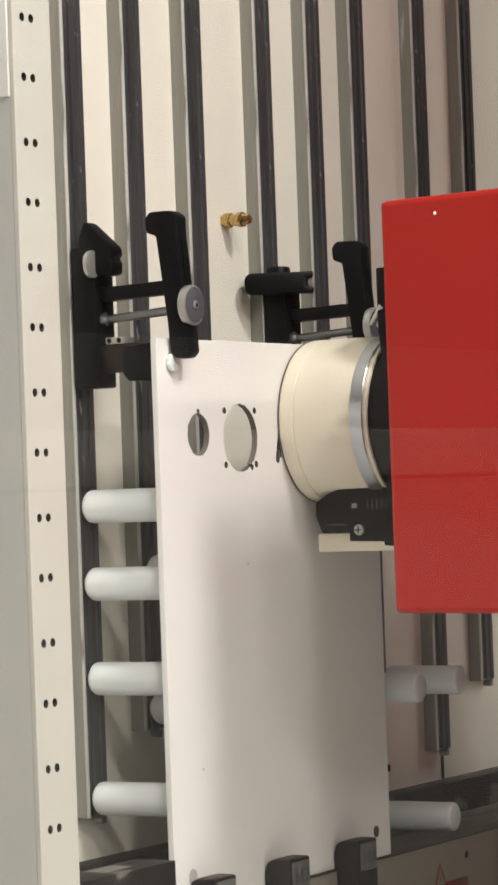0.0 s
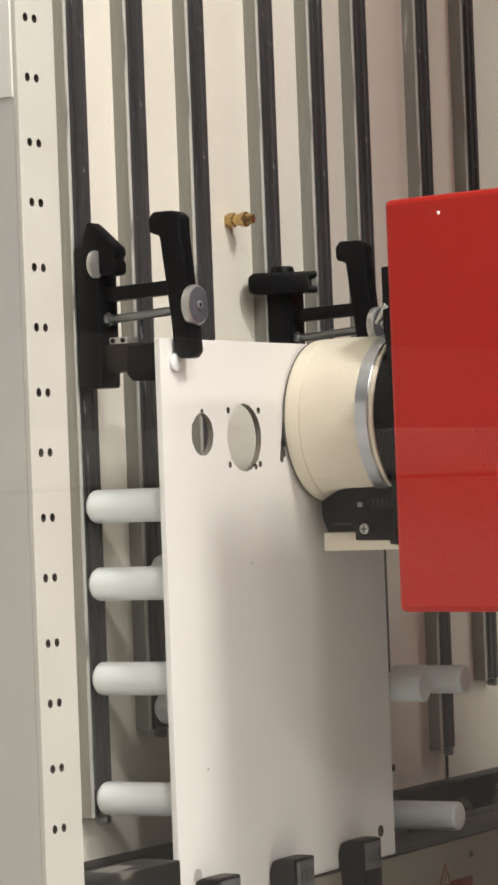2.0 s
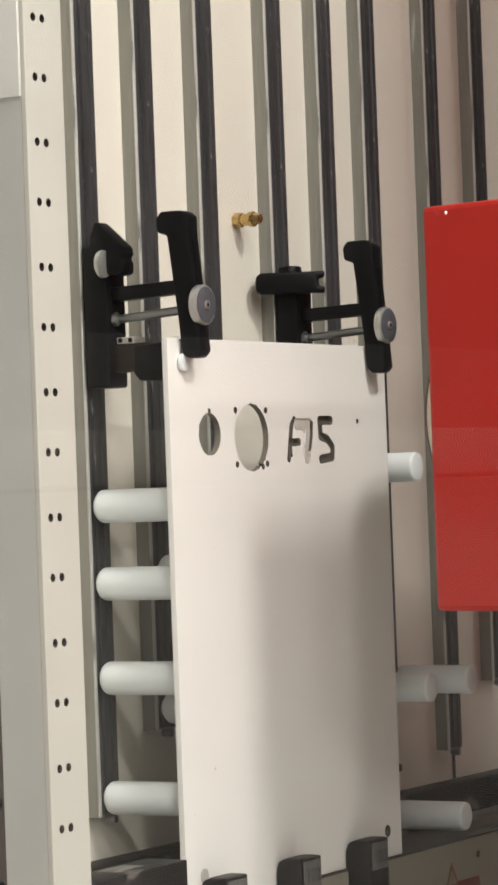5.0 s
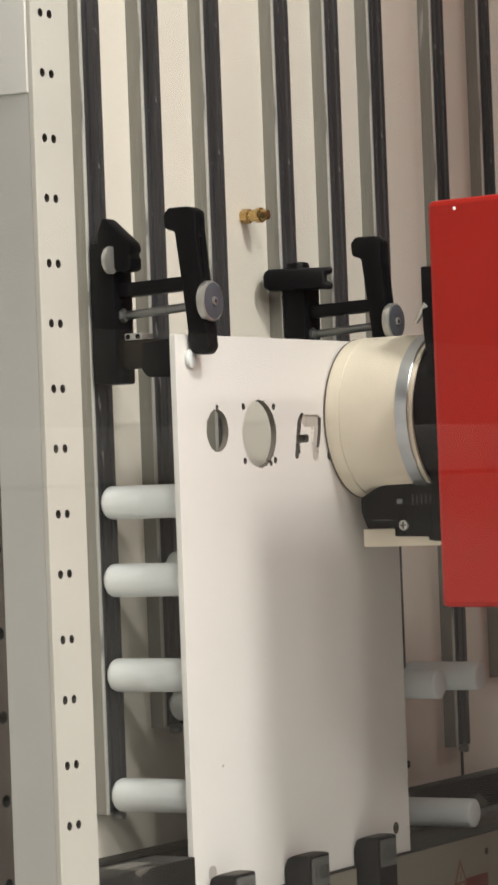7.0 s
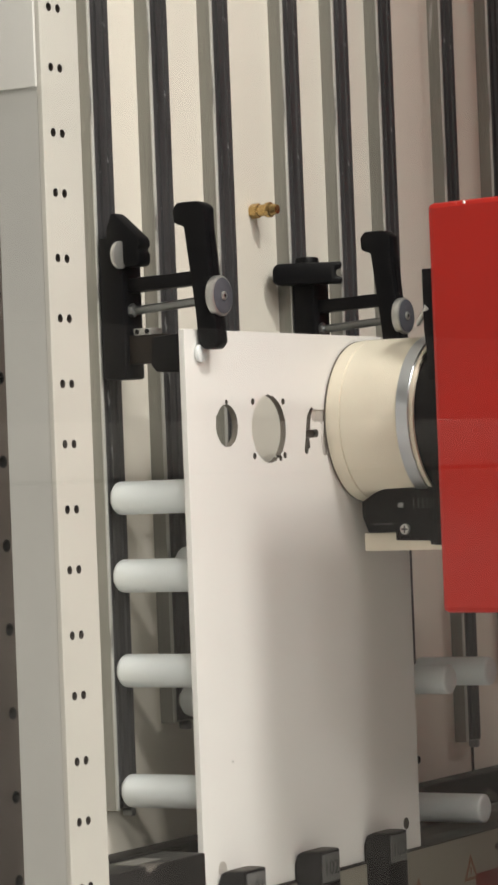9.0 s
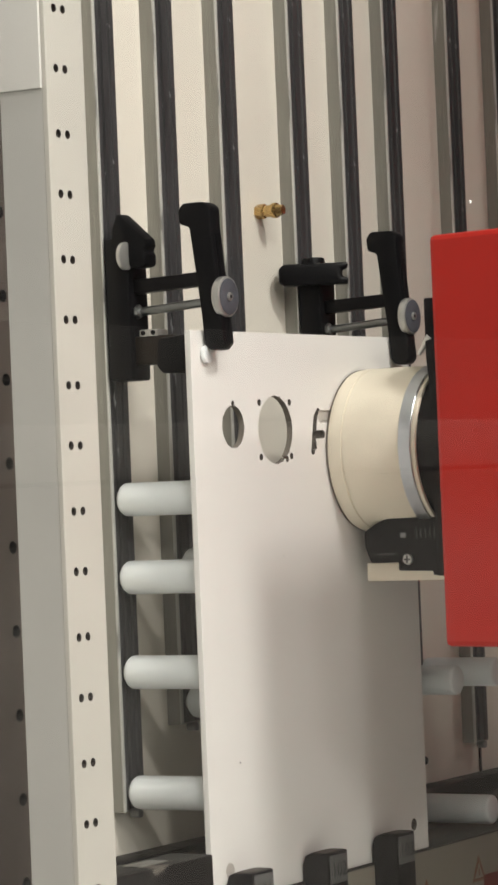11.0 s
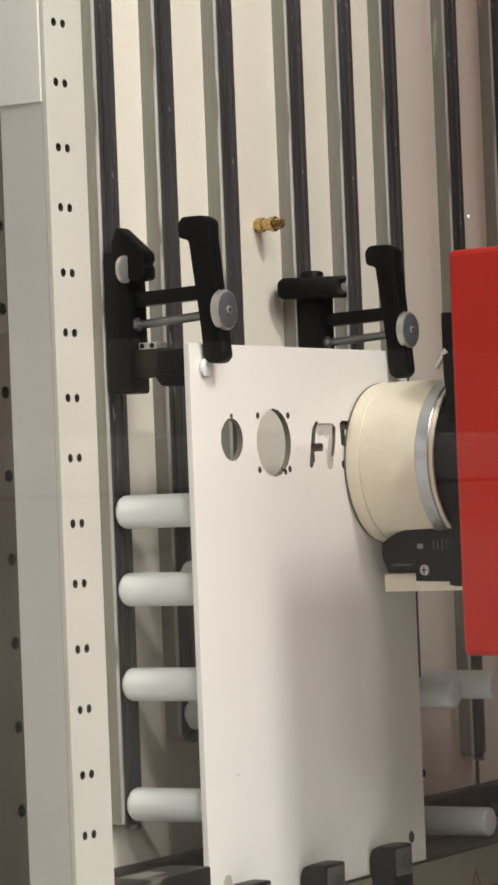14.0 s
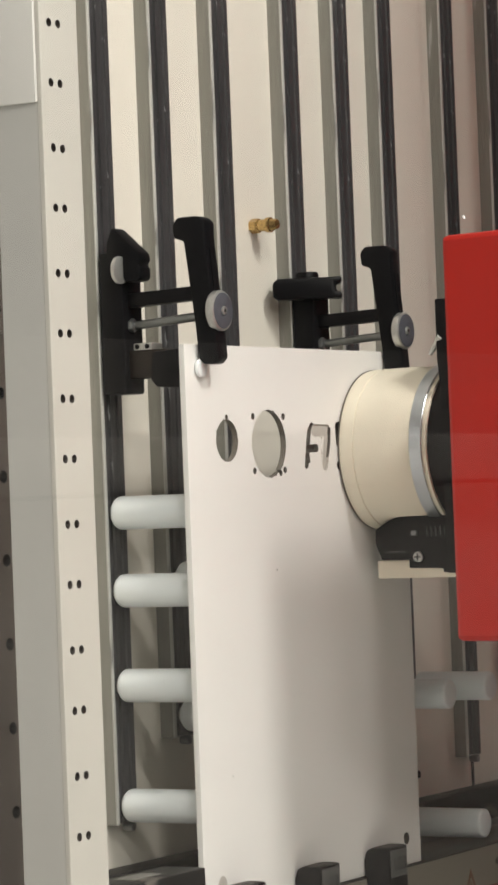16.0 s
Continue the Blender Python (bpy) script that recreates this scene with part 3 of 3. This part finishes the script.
part("lip", turned(bmesh.new(), [(-0.0968, 0.0790), (-0.0968, 0.0818), (-0.0995, 0.0818), (-0.1000, 0.0812), (-0.1000, 0.0)], 96), HOOD, hood)
part("spindle_body", turned(bmesh.new(), [(-0.0999, 0.0), (-0.0999, 0.0788), (-0.1004, 0.0790), (-0.290, 0.0790), (-0.290, 0.0)], 64), BLACKMETAL, hood)
part("back_plate", prism(bmesh.new(), [(-0.075, 0.085), (-0.075, 0.145), (0.08, 0.145), (0.08, -0.125), (-0.070, -0.125), (-0.070, 0.06)], "y", -0.126, -0.112, 0.0015), BLACKMETAL, hood)
br = part("bracket", prism(bmesh.new(), [(-0.020, -0.081), (-0.020, -0.096), (-0.0265, -0.1118), (-0.0570, -0.1118), (-0.0570, -0.1200), (-0.095, -0.1210), (-0.095, -0.125), (-0.112, -0.125), (-0.112, -0.060), (-0.075, -0.058), (-0.035, -0.072)], "x", -0.045, 0.03, 0.0012), BLACKMETAL, hood, "black bracket with a crosshead screw")
sc = part("screw", rod(bmesh.new(), (-0.0445, -0.0682, -0.1091), (-0.0475, -0.0682, -0.1091), 0.0056, 0.0050, seg=24, bevel=0.0006), STEEL, br)
bm = bmesh.new()
box(bm, -0.050, -0.0462, -0.0690, -0.0674, -0.1128, -0.1054)
box(bm, -0.050, -0.0462, -0.0719, -0.0645, -0.1099, -0.1083)
# slot walls coloured dark to stand for the shade in the cross
cut(sc, bm, GREYTEXT)
part("set_screw", box(bmesh.new(), -0.0465, -0.0445, -0.0671, -0.0611, -0.0876, -0.0828, 0.0004), DARKSTEEL, br)
for i in range(5):
    part("scale_mark", box(bmesh.new(), -0.0454, -0.0447, -0.078 - 0.005 * i, -0.0790 - 0.005 * i, -0.089, -0.079), GREYLABEL, br)
part("scale_line", box(bmesh.new(), -0.0454, -0.0447, -0.031, -0.054, -0.1042, -0.1028), GREYLABEL, br)
part("guard_plate", box(bmesh.new(), -0.0415, 0.03, -0.125, -0.0200, -0.1302, -0.1122, 0.0008), HOOD, hood, "cream plate under the bracket")
part("hose_nipple", rod(bmesh.new(), (-0.064, -0.100, 0.0915), (-0.074, -0.117, 0.108), 0.0022, 0.0034, seg=16), STEEL, hood)


# ---------------------------------------------------------------- what moves
def motions():
    # the head's way along the board and up and down
    path = [(0.0, -0.0545, 0.001), (1.0, -0.0525, 0.001), (2.0, -0.0530, 0.0015), (2.5, -0.0540, 0.0010), (3.0, -0.0560, 0.0010), (3.4, -0.0575, 0.0035),
            (3.6, -0.053, 0.0035), (3.7, -0.036, 0.004), (3.8, -0.016, 0.001), (3.9, -0.002, -0.001), (4.0, 0.0045, -0.001), (4.2, 0.0055, -0.001), (5.0, 0.0058, -0.001), (6.3, 0.0055, 0.0),
            (6.5, 0.0052, 0.0), (7.0, 0.0, 0.0), (7.5, -0.005, 0.0), (8.0, -0.0142, 0.0), (8.5, -0.0174, -0.0005), (9.0, -0.0194, -0.0083), (9.5, -0.022, -0.018), (10.5, -0.030, -0.034),
            (11.0, -0.031, -0.037), (11.5, -0.0273, -0.0373), (12.0, -0.0194, -0.0374), (12.5, -0.0116, -0.0376), (13.0, -0.0045, -0.0374), (13.5, 0.0032, -0.0373), (14.0, 0.0097, -0.0366),
            (14.5, 0.014, -0.0337), (15.0, 0.014, -0.0274), (15.5, 0.0125, -0.0228), (16.0, 0.0074, -0.0222)]
    walk(head, [(t, pose(HEAD[0] + dx, 0, HEAD[2] + dz)) for t, dx, dz in path])
    walk(gantry, [(t, pose(HEAD[0] + dx, 0, 0)) for t, dx, dz in path])
    # the hood draws back into the housing and comes out again
    out = [(0.0, 0.0), (1.9, 0.0), (2.0, 0.001), (2.1, 0.008), (2.2, 0.024), (2.3, 0.047), (2.4, 0.088), (2.5, 0.135), (2.6, 0.145), (4.6, 0.145), (5.0, 0.12), (5.5, 0.03), (5.8, 0.0), (16.0, 0.0)]
    walk(hood, [(t, pose(-0.0055, -d, 0)) for t, d in out])


motions()
